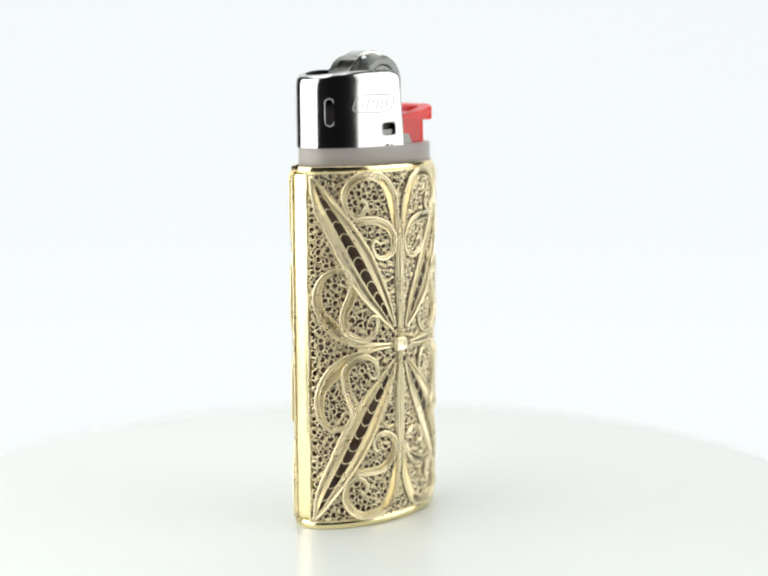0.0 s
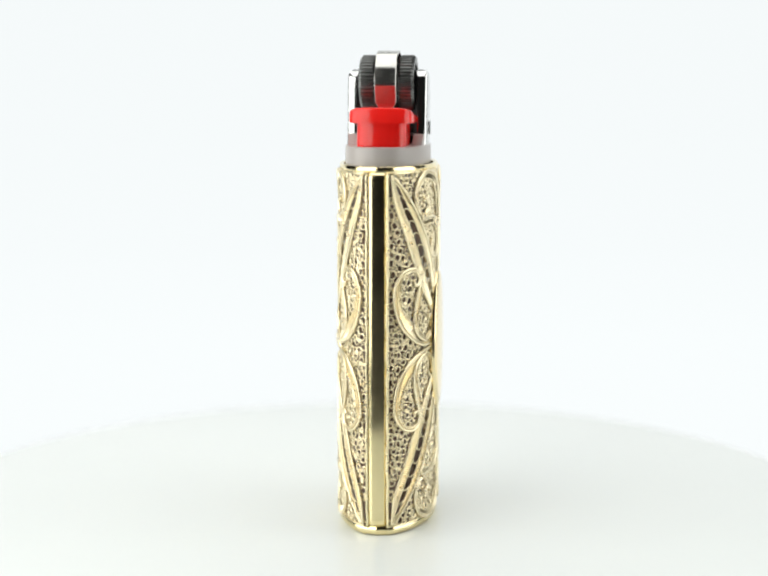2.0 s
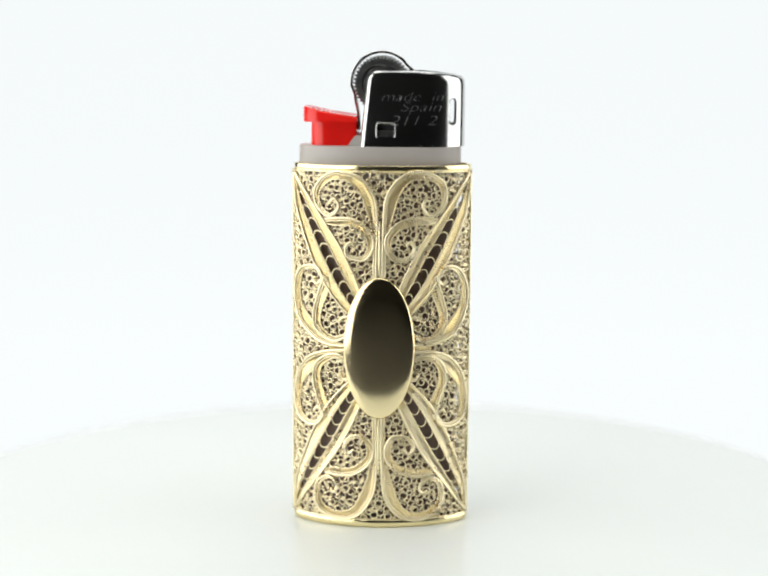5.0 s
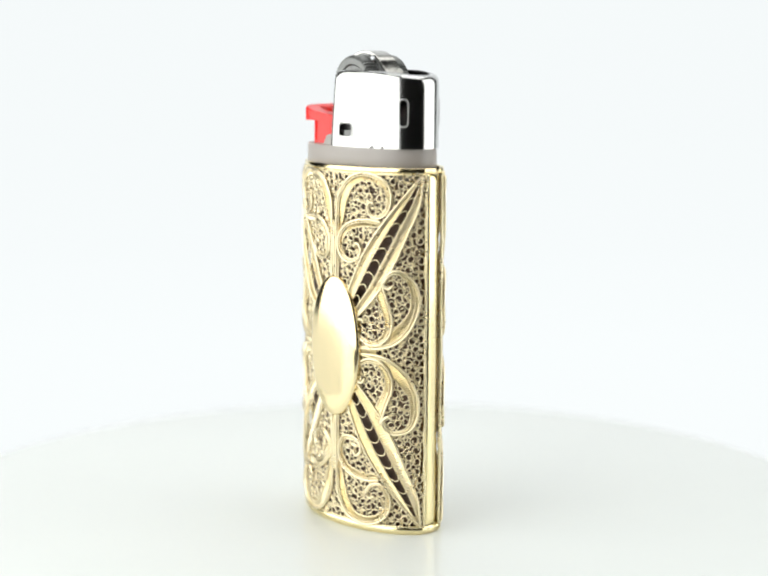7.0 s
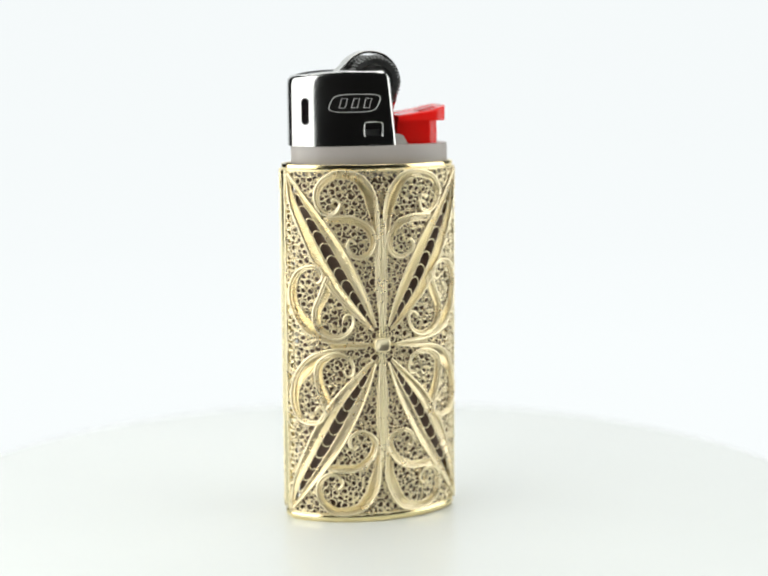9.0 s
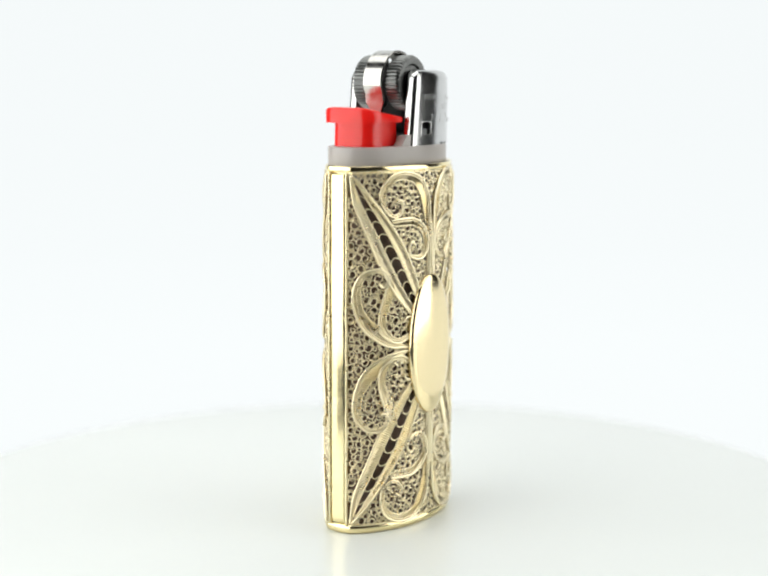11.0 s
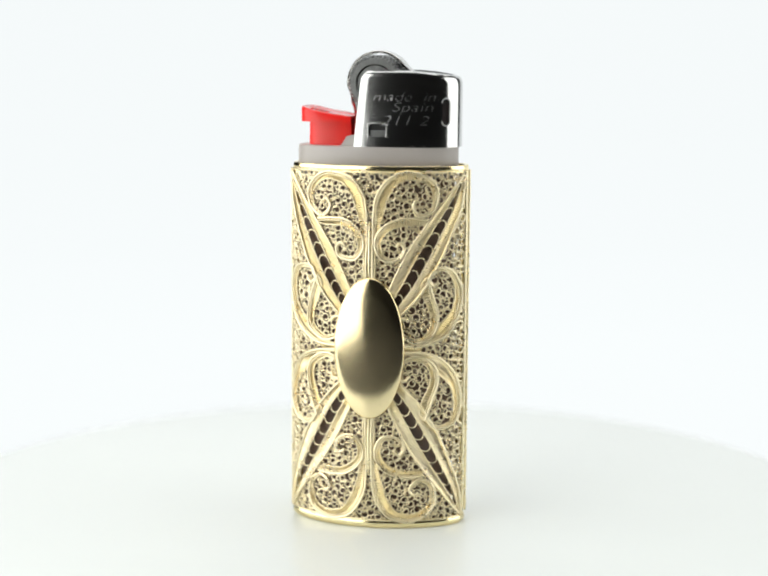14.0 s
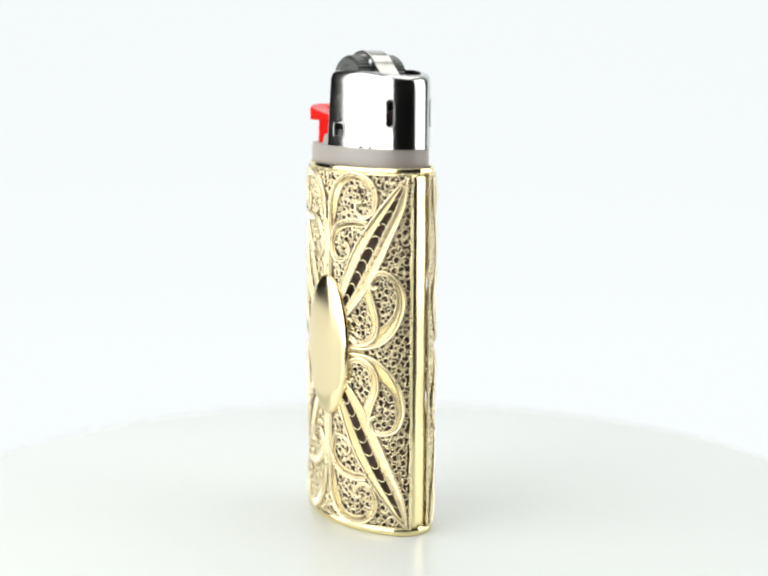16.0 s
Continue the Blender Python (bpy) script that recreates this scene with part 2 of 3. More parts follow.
def filling(sleeve, side, rng):
    """Small wire curls, mostly in joined pairs, that fill the face between the scrolls."""
    pts, cell = [], {}
    edge = float(ARC[-1]) - 0.3
    for _ in range(45000):
        w, v = rng.uniform(-edge, edge), rng.uniform(-21.0, 21.0)
        if TAKEN[side][int((across(w) + 12) * 10), int((v + 23) * 10)]:
            continue
        key = (int(w // 1), int(v // 1))
        near = [p for i in (-1, 0, 1) for j in (-1, 0, 1) for p in cell.get((key[0] + i, key[1] + j), ())]
        if all((x - w) ** 2 + (y - v) ** 2 > 0.86 ** 2 for x, y in near):
            cell.setdefault(key, []).append((w, v))
            pts.append((w, v))
    lines, free = [], set(range(len(pts)))
    arr = np.array(pts)
    for i in range(len(pts)):
        if i not in free:
            continue
        free.discard(i)
        d = np.hypot(arr[:, 0] - arr[i, 0], arr[:, 1] - arr[i, 1])
        mates = [j for j in np.argsort(d)[1:7] if d[j] < 1.3]
        mate = next((j for j in mates if int(j) in free), None)
        hand, turns = rng.choice((-1, 1)), rng.uniform(1.1, 1.35)
        if mate is not None:
            free.discard(int(mate))
            a, b = pts[i], pts[int(mate)]
            phi, r = math.atan2(b[1] - a[1], b[0] - a[0]), min(0.6, float(d[mate]) / 2 + 0.02)
            one = curl(a, r, phi, -hand, turns, 16)[::-1]
            lines.append(one + curl(b, r, phi + math.pi, -hand, turns, 16)[(1 if d[mate] < 1.0 else 0):])
        else:
            start = rng.uniform(0, 6.28)
            one = curl(pts[i], rng.uniform(0.45, 0.53), start, hand, turns, 17)
            if mates:
                tip = Vector(pts[int(mates[0])])
                one.insert(0, one[0].lerp(tip, 0.5))
            lines.append(one)
    small = []
    for _ in range(30000):
        w, v = rng.uniform(-edge, edge), rng.uniform(-21.0, 21.0)
        if TAKEN[side][int((across(w) + 12) * 10), int((v + 23) * 10)]:
            continue
        key = (int(w // 1), int(v // 1))
        near = [p for i in (-1, 0, 1) for j in (-1, 0, 1) for p in cell.get((key[0] + i, key[1] + j), ())]
        if all((x - w) ** 2 + (y - v) ** 2 > 0.6 ** 2 for x, y in near):
            cell.setdefault(key, []).append((w, v))
            small.append((w, v))
    for p in small:
        lines.append(curl(p, rng.uniform(0.28, 0.36), rng.uniform(0, 6.28), rng.choice((-1, 1)), rng.uniform(0.7, 1.2), 13))
    bm_v, bm_f, sides = [], [], 5
    for line in lines:
        h = rng.uniform(-0.16, -0.04)
        base = len(bm_v)
        for p in line:
            p.x = across(p.x)
            p.y = max(-21.3, min(21.3, p.y))
        for i, p in enumerate(line):
            q0, q1 = line[max(0, i - 1)], line[min(len(line) - 1, i + 1)]
            here = on_face(side, p.x, p.y, h)
            t = on_face(side, q1.x, q1.y, h) - on_face(side, q0.x, q0.y, h)
            t = t.normalized() if t.length > 0 else Vector((0, 0, 1))
            nn = face_normal(side, p.x)
            s = t.cross(nn).normalized()
            for k in range(sides):
                an = 2 * math.pi * (k + 0.25) / sides
                bm_v.append(here + (s * math.cos(an) * 0.095 + nn * math.sin(an) * 0.14) * MM)
        for i in range(len(line) - 1):
            for k in range(sides):
                j = (k + 1) % sides
                bm_f.append((base + i * sides + k, base + i * sides + j, base + (i + 1) * sides + j, base + (i + 1) * sides + k))
    me = bpy.data.meshes.new("filigree_filling")
    me.from_pydata(bm_v, [], bm_f)
    me.polygons.foreach_set("use_smooth", [True] * len(me.polygons))
    me.materials.append(gold_milled)
    ob = new("filigree_filling", me)
    ob.parent = sleeve
    tagged(ob, "dense fine curled gold wire filling", kind="stuff")


def outline(grow=0.0, n=40):
    """The sleeve's cross-section as a closed loop."""
    half = []
    for i in range(n + 1):
        u = -(HALF - 0.2) * math.cos(math.pi * i / n)
        m = face_normal(1, u)
        half.append((u + m.x * grow, lens_y(u) + m.y * grow))
    e = HALF + 0.1 + grow
    ends = [(e - 0.24, 1.1), (e - 0.14, 0.6), (e - 0.03, 0.2), (e, 0.0), (e - 0.03, -0.2), (e - 0.14, -0.6), (e - 0.24, -1.1)]
    return half + ends + [(x, -y) for x, y in half[::-1]] + [(-x, -y) for x, y in ends]


def rim(sleeve, name, z0, z1, outer, inner, closed=False, soft=0.35):
    bm = bmesh.new()
    r = min(0.3, (z1 - z0) * soft)
    levels = [(inner, z0 + 0.1), (outer - r * 0.8, z0), (outer, z0 + r), (outer + 0.05 * soft, (z0 + z1) / 2), (outer, z1 - r), (outer - r * 0.8, z1), (inner, z1 - 0.05), (inner, z0 + 0.1)]
    rings(bm, [[Vector((x, y, z)) * MM for x, y in outline(g)] for g, z in levels])
    if closed:
        loop = [bm.verts.new(Vector((x, y, z0 + 0.3)) * MM) for x, y in outline(inner)]
        bm.faces.new(loop)
    return sharpen(part(name, bm, gold_strip, sleeve), 40)


def build_sleeve():
    sleeve = new("lighter_sleeve")
    rng = random.Random(7)
    rim(sleeve, "bottom_rim", 0.0, 1.15, 0.03, -0.5, True)
    rim(sleeve, "top_rim", 43.3, 44.0, -0.05, -0.5, soft=0.12)
    for sx in (-1, 1):
        bm = bmesh.new()
        zs = [1.1 + (43.3 - 1.1) * i / 60 for i in range(61)]
        loops = []
        for z in zs:
            w = 0.05 * noise.noise(Vector((z * 0.16, sx * 3, 0)))
            ridge = 0.16 * noise.noise(Vector((z * 0.11, sx * 3, 5))) + (0.4 if sx < 0 else 0.0)
            tilt = 0.1 * noise.noise(Vector((z * 0.14, sx * 3, 9)))
            half = [(0.12, 0.065), (0.3, 0.05), (0.58, 0.015), (0.85, -0.05), (1.0, -0.14), (1.08, -0.28)]
            prof = [(ridge - y * (1 + ridge / 1.08), d + w - tilt * y * 0.2) for y, d in half[::-1]] + [(ridge, 0.07 + w)]
            prof += [(ridge + y * (1 - ridge / 1.08), d + w + tilt * y * 0.2) for y, d in half] + [(1.0, -1.0), (-1.0, -1.0)]
            lean = 0.1 if sx < 0 else -0.12
            loops.append([Vector((sx * (HALF + d + lean * y), y, z)) * MM for y, d in prof])
        rings(bm, loops, True, True)
        part("edge_strip", bm, gold_strip, sleeve, "smooth polished gold edge strip")
    for side in (-1, 1):
        for sx in (-1, 1):
            for sy in (-1, 1):
                petal(sleeve, side, sx, sy)
                scroll(sleeve, side, BIG, sx, sy, BIG_BAND, 1, rng)
                scroll(sleeve, side, SMALL, sx, sy, SMALL_BAND, -1, rng)
                scroll(sleeve, side, SIDE, sx, sy, SIDE_BAND, -1, rng)
                scroll(sleeve, side, DROP, sx, sy, DROP_BAND, 1, rng)
            bm = bmesh.new()
            left = smooth_line([(sx * x * K, y * K) for x, y in ((18, 2), (70, 6), (92, 9), (106, 3))], 0.14)
            right = [Vector((p.x, -p.y)) for p in left]
            ribbon(bm, side, left, right, 0.0)
            part("fan", bm, gold_milled, sleeve, "ribbed gold fan between scrolls")
            bm = bmesh.new()
            tube(bm, side, [Vector((sx * (10.69 + 0.05 * noise.noise(Vector((i * 0.35, sx, side)))), -21.2 + 42.4 * i / 60)) for i in range(61)], 0.17, 0.0, 7)
            part("border_wire", bm, gold_wire, sleeve)
        for sy in (-1, 1):
            bm = bmesh.new()
            for u, r, top in ((0.0, 0.25, 14.6), (-0.3, 0.1, 11.0), (0.3, 0.1, 11.0)):
                low = 0.8 if side < 0 else 8.2
                tube(bm, side, [Vector((u, sy * (low + (0.8 + top - low) * i / 40))) for i in range(41)], r, 0.16, 6, u == 0.0)
            part("centre_bar", bm, gold_wire, sleeve)
            bm = bmesh.new()
            tube(bm, side, [Vector((-10.6 + 21.2 * i / 60, sy * 21.1)) for i in range(61)], 0.13, 0.0, 6)
            part("border_wire", bm, gold_wire, sleeve)
        spine = [Vector((0, -15.0 + 30.0 * i / 60)) for i in range(61)]
        claim(side, spine, spine, 0.42)
        filling(sleeve, side, rng)
    # oval plate on the far face
    bm = bmesh.new()
    n, loops = 64, []
    for f, drop in ((0.001, 0.0), (0.2, 0.0), (0.4, 0.0), (0.6, 0.005), (0.75, 0.02), (0.86, 0.05), (0.94, 0.11), (0.98, 0.18), (1.0, 0.28), (1.0, 0.9), (0.9, 0.95), (0.001, 0.95)):
        lp = []
        for i in range(n):
            a, b = f * math.cos(2 * math.pi * i / n), f * math.sin(2 * math.pi * i / n)
            lp.append(Vector((4.25 * a, 6.66 - 0.3 * a * a - 0.16 * b * b - drop, Z_MID + 0.1 + 8.55 * b)) * MM)
        loops.append(lp)
    rings(bm, loops)
    part("oval_plate", bm, gold_plate, sleeve, "blank domed oval gold plate")
    # small knot where the petals meet
    bm = bmesh.new()
    loops = []
    for f, h in ((0.001, 0.34), (0.45, 0.36), (0.7, 0.52), (0.86, 0.54), (1.0, 0.32), (1.02, 0.0)):
        lp = []
        for i in range(28):
            an = 2 * math.pi * i / 28
            c, s = math.cos(an), math.sin(an)
            q = (abs(c) ** 4 + abs(s) ** 4) ** -0.25
            lp.append(on_face(-1, 0.98 * f * q * c, 0.88 * f * q * s, h))
        loops.append(lp)
    rings(bm, loops)
    part("centre_knot", bm, gold_milled, sleeve)
    return tagged(sleeve, "pale gold filigree sleeve with scrolls and a blank oval plate", "lighter case")


# ---- the lighter ----
def oval(a, b, n=72, power=2.25):
    out = []
    for i in range(n):
        an = 2 * math.pi * i / n
        c, s = math.cos(an), math.sin(an)
        out.append((math.copysign(abs(c) ** (2 / power), c) * a, math.copysign(abs(s) ** (2 / power), s) * b))
    return out


HOOD_A, HOOD_B = 10.08, 4.85


def hood_y(x):
    return HOOD_B * max(0.0, 1 - abs(x / HOOD_A) ** 2.25) ** (1 / 2.25)


def hood_loop(grow, x_end, n=56):
    """From the rolled edge on the +y side, round the nose, to the rolled edge on the -y side."""
    a, b = HOOD_A + grow, HOOD_B + grow
    first = math.acos(max(-1, min(1, math.copysign(abs(x_end / a) ** (2.25 / 2), x_end))))
    out = []
    for i in range(n + 1):
        an = first + (2 * math.pi - 2 * first) * i / n
        c, s = math.cos(an), math.sin(an)
        out.append((math.copysign(abs(c) ** (2 / 2.25), c) * a, math.copysign(abs(s) ** (2 / 2.25), s) * b))
    x, y = out[0]
    roll = [(x + 0.55 + grow, y - 1.15), (x + 0.55 + grow, y - 0.6), (x + 0.42 + grow * 0.7, y - 0.22), (x + 0.2, y - 0.04)]
    return roll + out + [(p, -q) for p, q in roll[::-1]]


def cut(ob, cutters):
    """Cut the cutters' shapes out of ob for good."""
    for c in cutters:
        m = ob.modifiers.new("cut", "BOOLEAN")
        m.operation, m.solver, m.object = "DIFFERENCE", "EXACT", c
    bpy.context.view_layer.update()
    me = bpy.data.meshes.new_from_object(ob.evaluated_get(bpy.context.evaluated_depsgraph_get()))
    ob.modifiers.clear()
    ob.data = me
    for c in cutters:
        bpy.data.objects.remove(c)


def slot_cutter(x, y, z, wide, high, yaw, round_ends=True):
    bm = bmesh.new()
    loop = []
    n = 24
    for i in range(n):
        an = 2 * math.pi * i / n
        c, s = math.cos(an), math.sin(an)
        if round_ends:
            loop.append((wide / 2 * c, (high - wide) / 2 * (1 if s >= 0 else -1) + wide / 2 * s))
        else:
            q = (abs(c) ** 6 + abs(s) ** 6) ** (-1 / 6)
            loop.append((wide / 2 * c * q, high / 2 * s * q))
    rings(bm, [[Vector((d, p, q)) * MM for p, q in loop] for d in (-1.3, 1.3)], True, True)
    ob = link_mesh("cutter", bm, black_and_shade, False)
    ob.matrix_world = pose(x * MM, y * MM, z * MM, 0, 0, yaw)
    return ob


def hood_writing(hood, text, x, z, size, wide, side, label):
    """Etched letters laid on the hood's curved side, from x on, wide units long."""
    data = bpy.data.curves.new("inscription", "FONT")
    data.body, data.size, data.shear, data.extrude, data.offset = text, size, 0.28, 0.0, -0.045
    tmp = new("inscription", data)
    bpy.context.view_layer.update()
    me = bpy.data.meshes.new_from_object(tmp.evaluated_get(bpy.context.evaluated_depsgraph_get()))
    bpy.data.objects.remove(tmp)
    reach = max(v.co.x for v in me.vertices)
    for v in me.vertices:
        px = x - side * v.co.x * wide / reach
        v.co = Vector((px, side * (hood_y(px) + 0.02), z + v.co.y)) * MM
    me.materials.clear()
    me.materials.append(etched)
    ob = new("inscription", me)
    ob.parent = hood
    ob["label"] = label


def hood_line(bm, pts, side, r=0.05):
    loops = []
    n = len(pts)
    for i, (x, z) in enumerate(pts):
        p = Vector((x, side * (hood_y(x) + 0.02), z))
        a, b = pts[max(0, i - 1)], pts[min(n - 1, i + 1)]
        t = Vector((b[0] - a[0], 0, b[1] - a[1])).normalized()
        s = t.cross(Vector((0, 1, 0)))
        loops.append([(p + (s * math.cos(k * math.pi / 2) + Vector((0, 1, 0)) * math.sin(k * math.pi / 2)) * r) * MM for k in range(4)])
    rings(bm, loops)


def build_lighter():
    lighter = new("lighter")
    # body
    bm = bmesh.new()
    levels = [(0.001, 42.4), (0.84, 42.45), (0.86, 42.7), (1, 43.5), (1, 45.1), (0.995, 45.9), (0.98, 46.15), (0.94, 46.2), (0.001, 46.2)]
    rings(bm, [[Vector((x * (1 - (1 - f) * 0.3 if f > 0.5 else f) + 0.1, y * f, z)) * MM for x, y in oval(9.8, 5.05)] for f, z in levels])
    sharpen(part("body", bm, grey_plastic, lighter, "grey plastic body collar"), 50)
    bm = bmesh.new()
    levels = [(0.001, 0.6), (0.80, 0.6), (0.84, 1.4), (0.84, 42.3), (0.001, 42.3)]
    rings(bm, [[Vector((x * (1 - (1 - f) * 0.3 if f > 0.5 else f) + 0.1, y * f, z)) * MM for x, y in oval(9.8, 5.05)] for f, z in levels])
    sharpen(part("fuel_tank", bm, tank_in_shade, lighter, "plastic fuel tank, coloured dark brown for shade inside the sleeve"), 50)
    for side in (-1, 1):
        bm = bmesh.new()
        prof = [(1.6, 45.7), (4.1, 45.7), (3.0, 47.35), (2.5, 47.5), (1.6, 47.5)]
        def wall(x):
            return 5.0 * (1 - abs(x / 9.9) ** 2.25) ** (1 / 2.25)
        rings(bm, [[Vector((x, side * (wall(x) - d), z)) * MM for x, z in prof] for d in (0.3, 1.5)], True, True)
        part("shoulder", bm, grey_plastic, lighter, smooth=False)
    # hood
    bm = bmesh.new()
    def end(z):
        f = (z - 46) / 9
        drop = max(0.0, z - 54.2)
        return 1.8 - 0.95 * f - 0.9 * drop ** 2 * 0.9
    outer = [(0, 46.15), (0, 48), (0, 50), (0, 52), (0, 53.5), (-0.02, 54.2), (-0.1, 54.7), (-0.3, 55.0), (-0.6, 55.12), (-1.15, 55.12)]
    inner = [(-1.15, 54.85), (-0.65, 54.8), (-0.4, 54.4), (-0.35, 53.5), (-0.35, 52), (-0.35, 50), (-0.35, 48), (-0.35, 46.15)]
    loops = []
    for g, z in outer + inner:
        loops.append([(x, y, z - (0.65 * max(0.0, (-x - 4.0) / 6.0) ** 1.5 if z > 53 else 0.0)) for x, y in hood_loop(g, end(z))])
    grid = [[bm.verts.new(Vector(p) * MM) for p in lp] for lp in loops]
    for i in range(len(grid)):
        a, b = grid[i], grid[(i + 1) % len(grid)]
        for k in range(len(a) - 1):
            bm.faces.new((a[k], a[k + 1], b[k + 1], b[k]))
    for k in (0, -1):
        bm.faces.new([lp[k] for lp in grid])
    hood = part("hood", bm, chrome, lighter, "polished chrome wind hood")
    cutters = []
    for s in (-1, 1):
        x = -8.6
        cutters.append(slot_cutter(x, s * hood_y(x), 50.3, 0.95, 3.1, math.degrees(math.atan2(s * 0.95, -0.55))))
        cutters.append(slot_cutter(-0.75, s * hood_y(-0.75), 48.15, 2.0, 1.55, 90, False))
    cut(hood, cutters)
    hood.data.polygons.foreach_set("use_smooth", [True] * len(hood.data.polygons))
    sharpen(hood, 32)
    # inner chrome faces coloured black: the shade inside the hood is painted
    hood.data.materials.append(black_and_shade)
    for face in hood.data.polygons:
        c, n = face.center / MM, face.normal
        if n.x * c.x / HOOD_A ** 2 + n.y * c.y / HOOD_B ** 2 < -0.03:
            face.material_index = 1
    for s in (-1, 1):
        bm = bmesh.new()
        slope = (hood_y(-8.4) - hood_y(-8.8)) / 0.4
        tx = 1 / math.hypot(1, slope)
        loop = []
        for i in range(29):
            an = 2 * math.pi * i / 28
            d = 0.53 * math.cos(an)
            z = 50.3 + (1.07 if math.sin(an) >= 0 else -1.07) + 0.53 * math.sin(an)
            loop.append((-8.6 + d * tx, z))
        hood_line(bm, loop, s, 0.075)
        part("slot_edge", bm, etched, hood)
        bm = bmesh.new()
        pts = [(-1.85, 47.3), (-1.85, 48.75), (-1.65, 48.98), (0.15, 48.98), (0.35, 48.75), (0.35, 47.3)]
        hood_line(bm, pts, s, 0.09)
        part("window_edge", bm, chrome, hood)
        bm = bmesh.new()
        box(bm, -1.6, 0.1, s * 4.35 - 0.25, s * 4.35 + 0.15, 46.3, 48.1)
        part("catch", bm, wheel_dark, hood, smooth=False)
    for s, x, wide in ((1, -6.4, 0.25), (1, -5.1, 0.4), (-1, -0.4, 0.22), (-1, -1.3, 0.5)):
        bm = bmesh.new()
        hood_line(bm, [(x, 46.22), (x + wide * 0.5, 46.34), (x + wide, 46.24)], s, 0.1)
        part("nick", bm, black_and_shade, hood, "small dark nick in the rim")
    hood_writing(hood, "made  in", -0.1, 51.55, 1.6, 7.4, 1, "etched lettering made in")
    hood_writing(hood, "Spain", -2.35, 50.35, 1.6, 4.9, 1, "etched lettering Spain")
    hood_writing(hood, "211 2", -1.1, 48.75, 1.65, 5.7, 1, "etched date code")
    # plain emblem lozenge on the other side
    bm = bmesh.new()
    lo = []
    for i in range(49):
        an = 2 * math.pi * i / 48
        c, s = math.cos(an), math.sin(an)
        q = (abs(c) ** 4 + abs(s) ** 4) ** -0.25
        zz = 1.05 * s * q
        lo.append((-2.95 + 2.9 * c * q + 0.42 * zz, 51.25 + zz))
    hood_line(bm, lo, -1, 0.055)
    part("emblem", bm, etched, hood, "plain etched lozenge emblem")
    bm = bmesh.new()
    for k in range(3):
        x0 = -4.85 + 1.45 * k
        hood_line(bm, [(x0, 50.7), (x0 + 0.3, 51.8), (x0 + 1.0, 51.8), (x0 + 0.7, 50.7), (x0, 50.7)], -1, 0.05)
    part("emblem_bar", bm, etched, hood)
    # inside of the hood
    bm = bmesh.new()
    rings(bm, [[Vector((x * 0.9 - 3.4, y * 0.82, z)) * MM for x, y in oval(5.6, 4.8, 48)] for z in (45.95, 47.2)], True, True)
    part("valve_base", bm, black_and_shade, lighter, smooth=False)
    bm = bmesh.new()
    rings(bm, [[Vector((-5.6 + 0.9 * math.cos(i * 0.3927), 0.9 * math.sin(i * 0.3927), z)) * MM for i in range(16)] for z in (46.5, 48.6)], True, True)
    part("jet", bm, black_and_shade, lighter)
    for s in (-1, 1):
        bm = bmesh.new()
        prof = [(-3.4, 46), (1.75, 46), (1.2, 52.6), (0.4, 54.1), (-2.4, 54.1), (-3.4, 52)]
        rings(bm, [[Vector((x, s * y, z)) * MM for x, z in prof] for y in (3.5, 4.15)], True, True)
        part("wheel_carrier", bm, black_and_shade, lighter, smooth=False)
    # spark wheels
    cx, cz = -0.12, 53.55
    for s in (-1, 1):
        bm = bmesh.new()
        teeth = 44
        loops = []
        for y, rr in ((1.35, 0.5), (1.35, 2.7), (1.4, 3.15), (1.7, 3.33), (3.0, 3.33), (3.3, 3.12), (3.3, 2.3), (3.1, 2.1), (3.1, 0.5)):
            lp = []
            for i in range(teeth * 4):
                an = 2 * math.pi * i / (teeth * 4)
                r = rr - (0.24 if (i % 4) in (2, 3) and rr > 2.9 else 0)
                lp.append(Vector((cx + r * math.cos(an), s * y, cz + r * math.sin(an))) * MM)
            loops.append(lp)
        rings(bm, loops, True, True)
        part("spark_wheel", bm, wheel_dark, lighter, "dark toothed spark wheel", smooth=False)
    # guard strap over the wheels
    bm = bmesh.new()
    path = [(-4.4, 54.5, 1.3), (-3.95, 54.95, 1.3)]
    for i in range(31):
        an = radians(146 - 151 * i / 30)
        path.append((cx + 3.68 * math.cos(an), cz + 3.72 * math.sin(an), 1.3))
    path += [(3.12, 52.3, 1.3), (3.0, 51.3, 1.28), (2.85, 50.7, 0.95), (2.75, 50.0, 0.75), (2.6, 48.0, 0.75)]
    loops = []
    for i, (x, z, w) in enumerate(path):
        a, b = path[max(0, i - 1)], path[min(len(path) - 1, i + 1)]
        t = Vector((b[0] - a[0], 0, b[1] - a[1])).normalized()
        nn = Vector((-t.z, 0, t.x))
        c = Vector((x, 0, z))
        loops.append([(c + nn * d + Vector((0, y, 0))) * MM for y, d in ((-w, -0.15), (-w, 0.1), (-w + 0.06, 0.16), (w - 0.06, 0.16), (w, 0.1), (w, -0.15))])
    rings(bm, loops, True, True)
    sharpen(part("guard_strap", bm, steel, lighter, "bent steel guard strap over the spark wheel"), 40)
    # red push button
    bm = bmesh.new()
    def plan(x0, x1, half, nose, n=26):
        """Outline with a rounded outer end."""
        pts = [(x0, -half)]
        for i in range(n + 1):
            an = -math.pi / 2 + math.pi * i / n
            c, s = math.cos(an), math.sin(an)
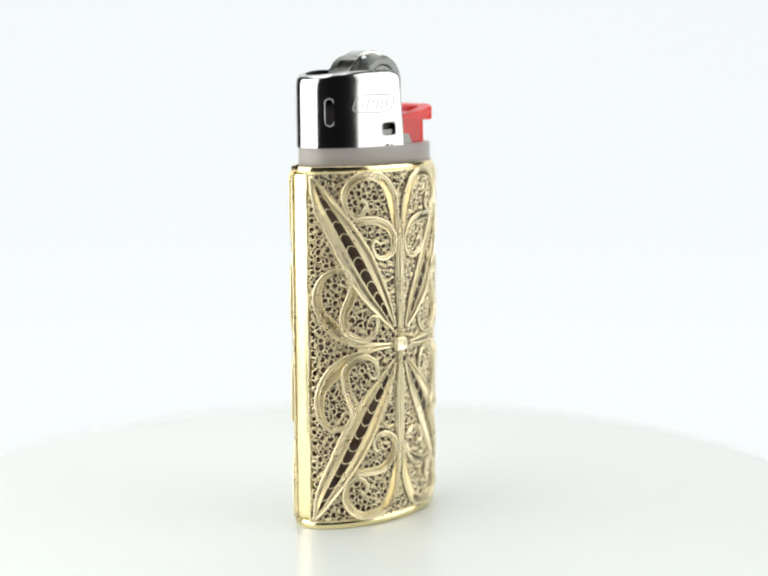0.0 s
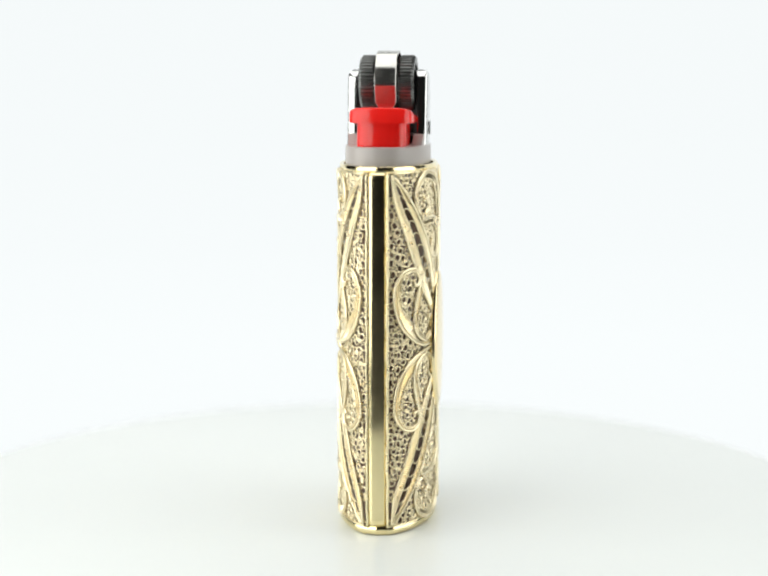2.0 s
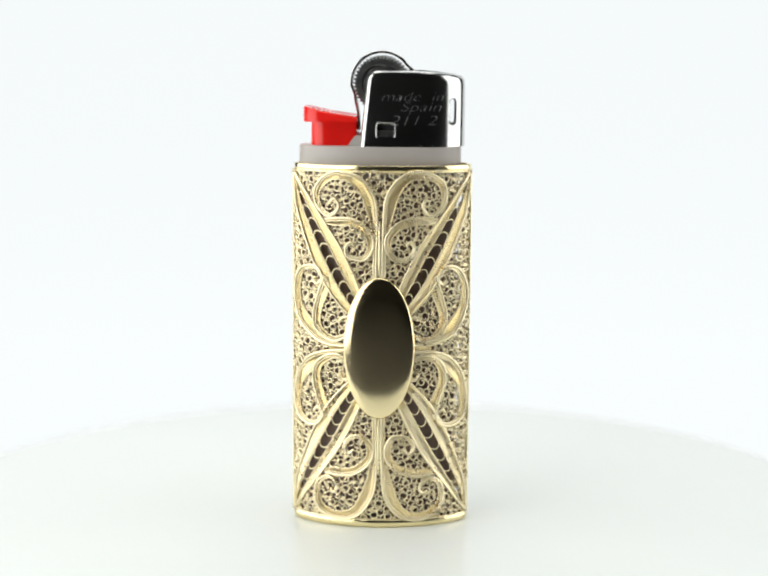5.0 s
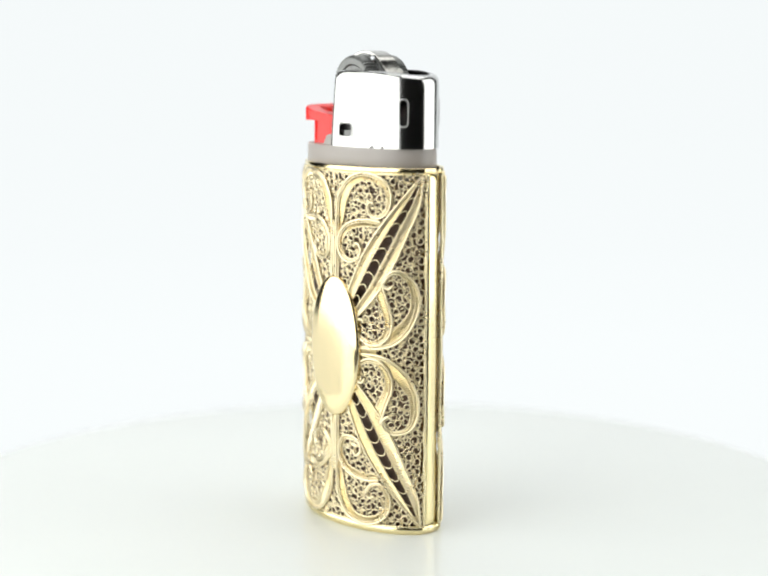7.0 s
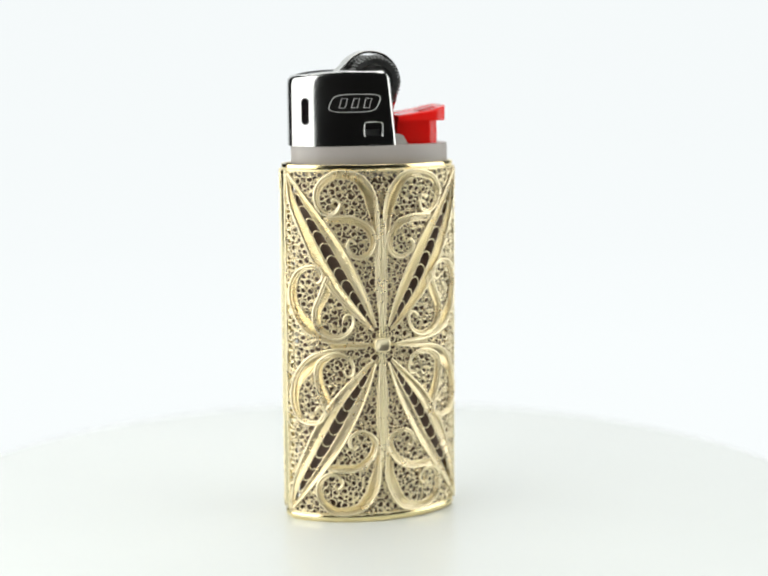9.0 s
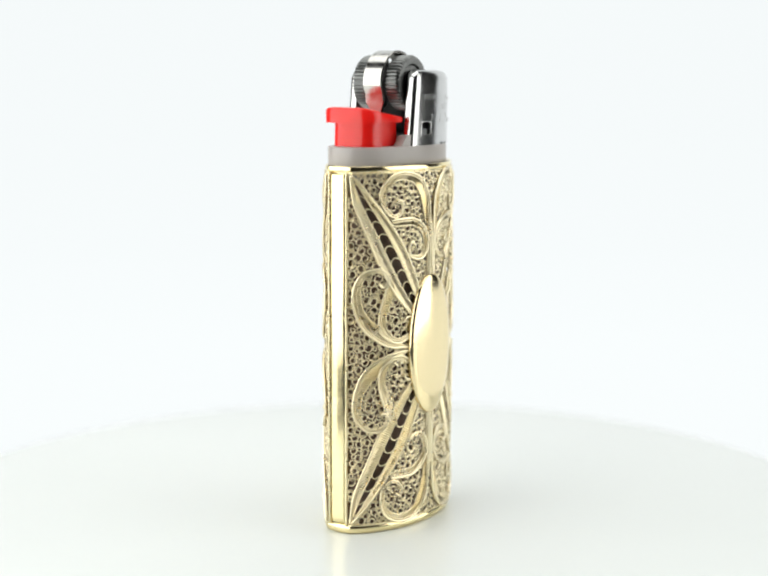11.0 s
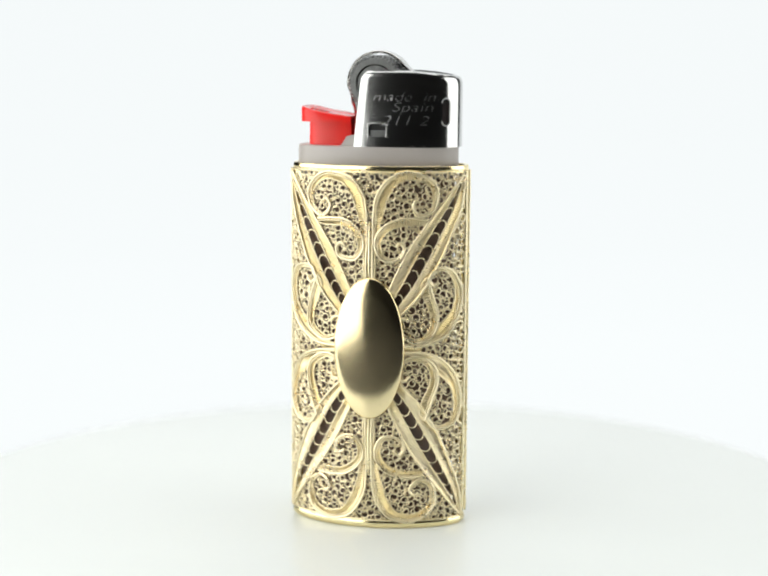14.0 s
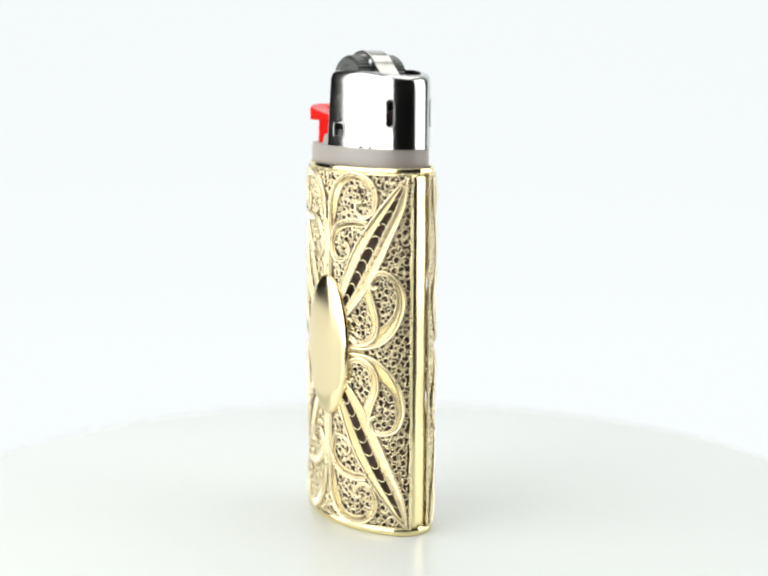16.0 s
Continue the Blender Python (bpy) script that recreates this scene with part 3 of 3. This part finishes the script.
            pts.append((x1 - nose + nose * abs(c) ** 0.7, half * math.copysign(abs(s) ** 0.8, s)))
        pts.append((x0, half))
        return pts
    def top_z(x):
        f = max(0.0, min(1.0, (x - 3.2) / 6.0))
        return 49.65 + 1.15 * f ** 1.35
    outline_ = plan(2.7, 9.35, 3.75, 2.6)
    loops = []
    for g, kind in ((0.0, 0), (0.0, 1), (-0.12, 2), (-0.3, 3)):
        lp = []
        for x, y in outline_:
            f = 1 + g / 4.0
            xx, yy = 6 + (x - 6) * f, y * f
            z = 48.98 if kind == 0 else top_z(x) + (-0.15, 0.0, 0.02)[kind - 1]
            lp.append(Vector((xx, yy, z)) * MM)
        loops.append(lp)
    for f in (0.75, 0.5, 0.25, 0.001):
        lp = []
        for x, y in outline_:
            xx, yy = 6 + (x - 6) * f, y * f * 0.92
            lp.append(Vector((xx, yy, top_z(xx) - 0.08)) * MM)
        loops.append(lp)
    rings(bm, loops)
    bottom = [Vector((x, y, 48.98)) * MM for x, y in outline_]
    bm.faces.new([bm.verts.new(p) for p in bottom])
    button = sharpen(part("push_button", bm, red_plastic, lighter, "bright red plastic push button"), 58)
    bm = bmesh.new()
    loops = []
    for f, z in ((1.0, 45.85), (0.99, 47.5), (0.98, 49.25)):
        loops.append([Vector((5.5 + (x - 5.5) * f, y * f, z)) * MM for x, y in plan(2.75, 8.45, 2.95, 2.2)])
    rings(bm, loops, True, True)
    sharpen(part("button_stem", bm, red_plastic, button), 58)
    for k in range(4):
        bm = bmesh.new()
        x = 6.3 + 0.6 * k
        z = top_z(x)
        pts = [(-1.6 + 0.15 * k, z), (1.6 - 0.15 * k, z)]
        loops = [[Vector((x + dx, y, z - 0.1 + dz)) * MM for dx, dz in ((-0.14, 0.0), (0, 0.14), (0.14, 0.05))] for y, _ in pts]
        rings(bm, loops, True, True)
        part("grip_rib", bm, red_plastic, button)
    return tagged(lighter, "grey gas lighter with chrome hood and red button in sleeve", "lighter")


build_setting()
turntable = build_turntable()
sleeve = build_sleeve()
lighter = build_lighter()

# ---- what turns ----
PHASE, FAST, SLOW, T1, T2, T3 = -27.8, 71.43, 22.35, 2.366, 7.537, 10.96
CX, CY, ROT = -1.02, 1.16, 17.28


def turn(t):
    """Degrees by which the platter has turned, clockwise seen from above."""
    return PHASE + FAST * min(t, T1) + SLOW * max(0, min(t, T2) - T1) + FAST * max(0, min(t, T3) - T2) + SLOW * max(0, t - T3)


def motions():
    times = [i * 0.25 for i in range(65)] + [T1 - 0.1, T1 + 0.1, T2 - 0.1, T2 + 0.1, T3 - 0.1, T3 + 0.1]
    times = sorted(set(round(t, 3) for t in times))
    spin = [(t, pose(0, 0, 0, 0, 0, -turn(t))) for t in times]
    seat = pose(CX * MM, CY * MM, 0.0, 0, 0, ROT) @ pose(0.15 * MM, 0, 0, 0, -0.4, 0)
    walk(turntable, spin)
    walk(sleeve, [(t, m @ seat) for t, m in spin])
    inside = seat @ pose(0.2 * MM, 0, 0)
    walk(lighter, [(t, m @ inside) for t, m in spin])


motions()
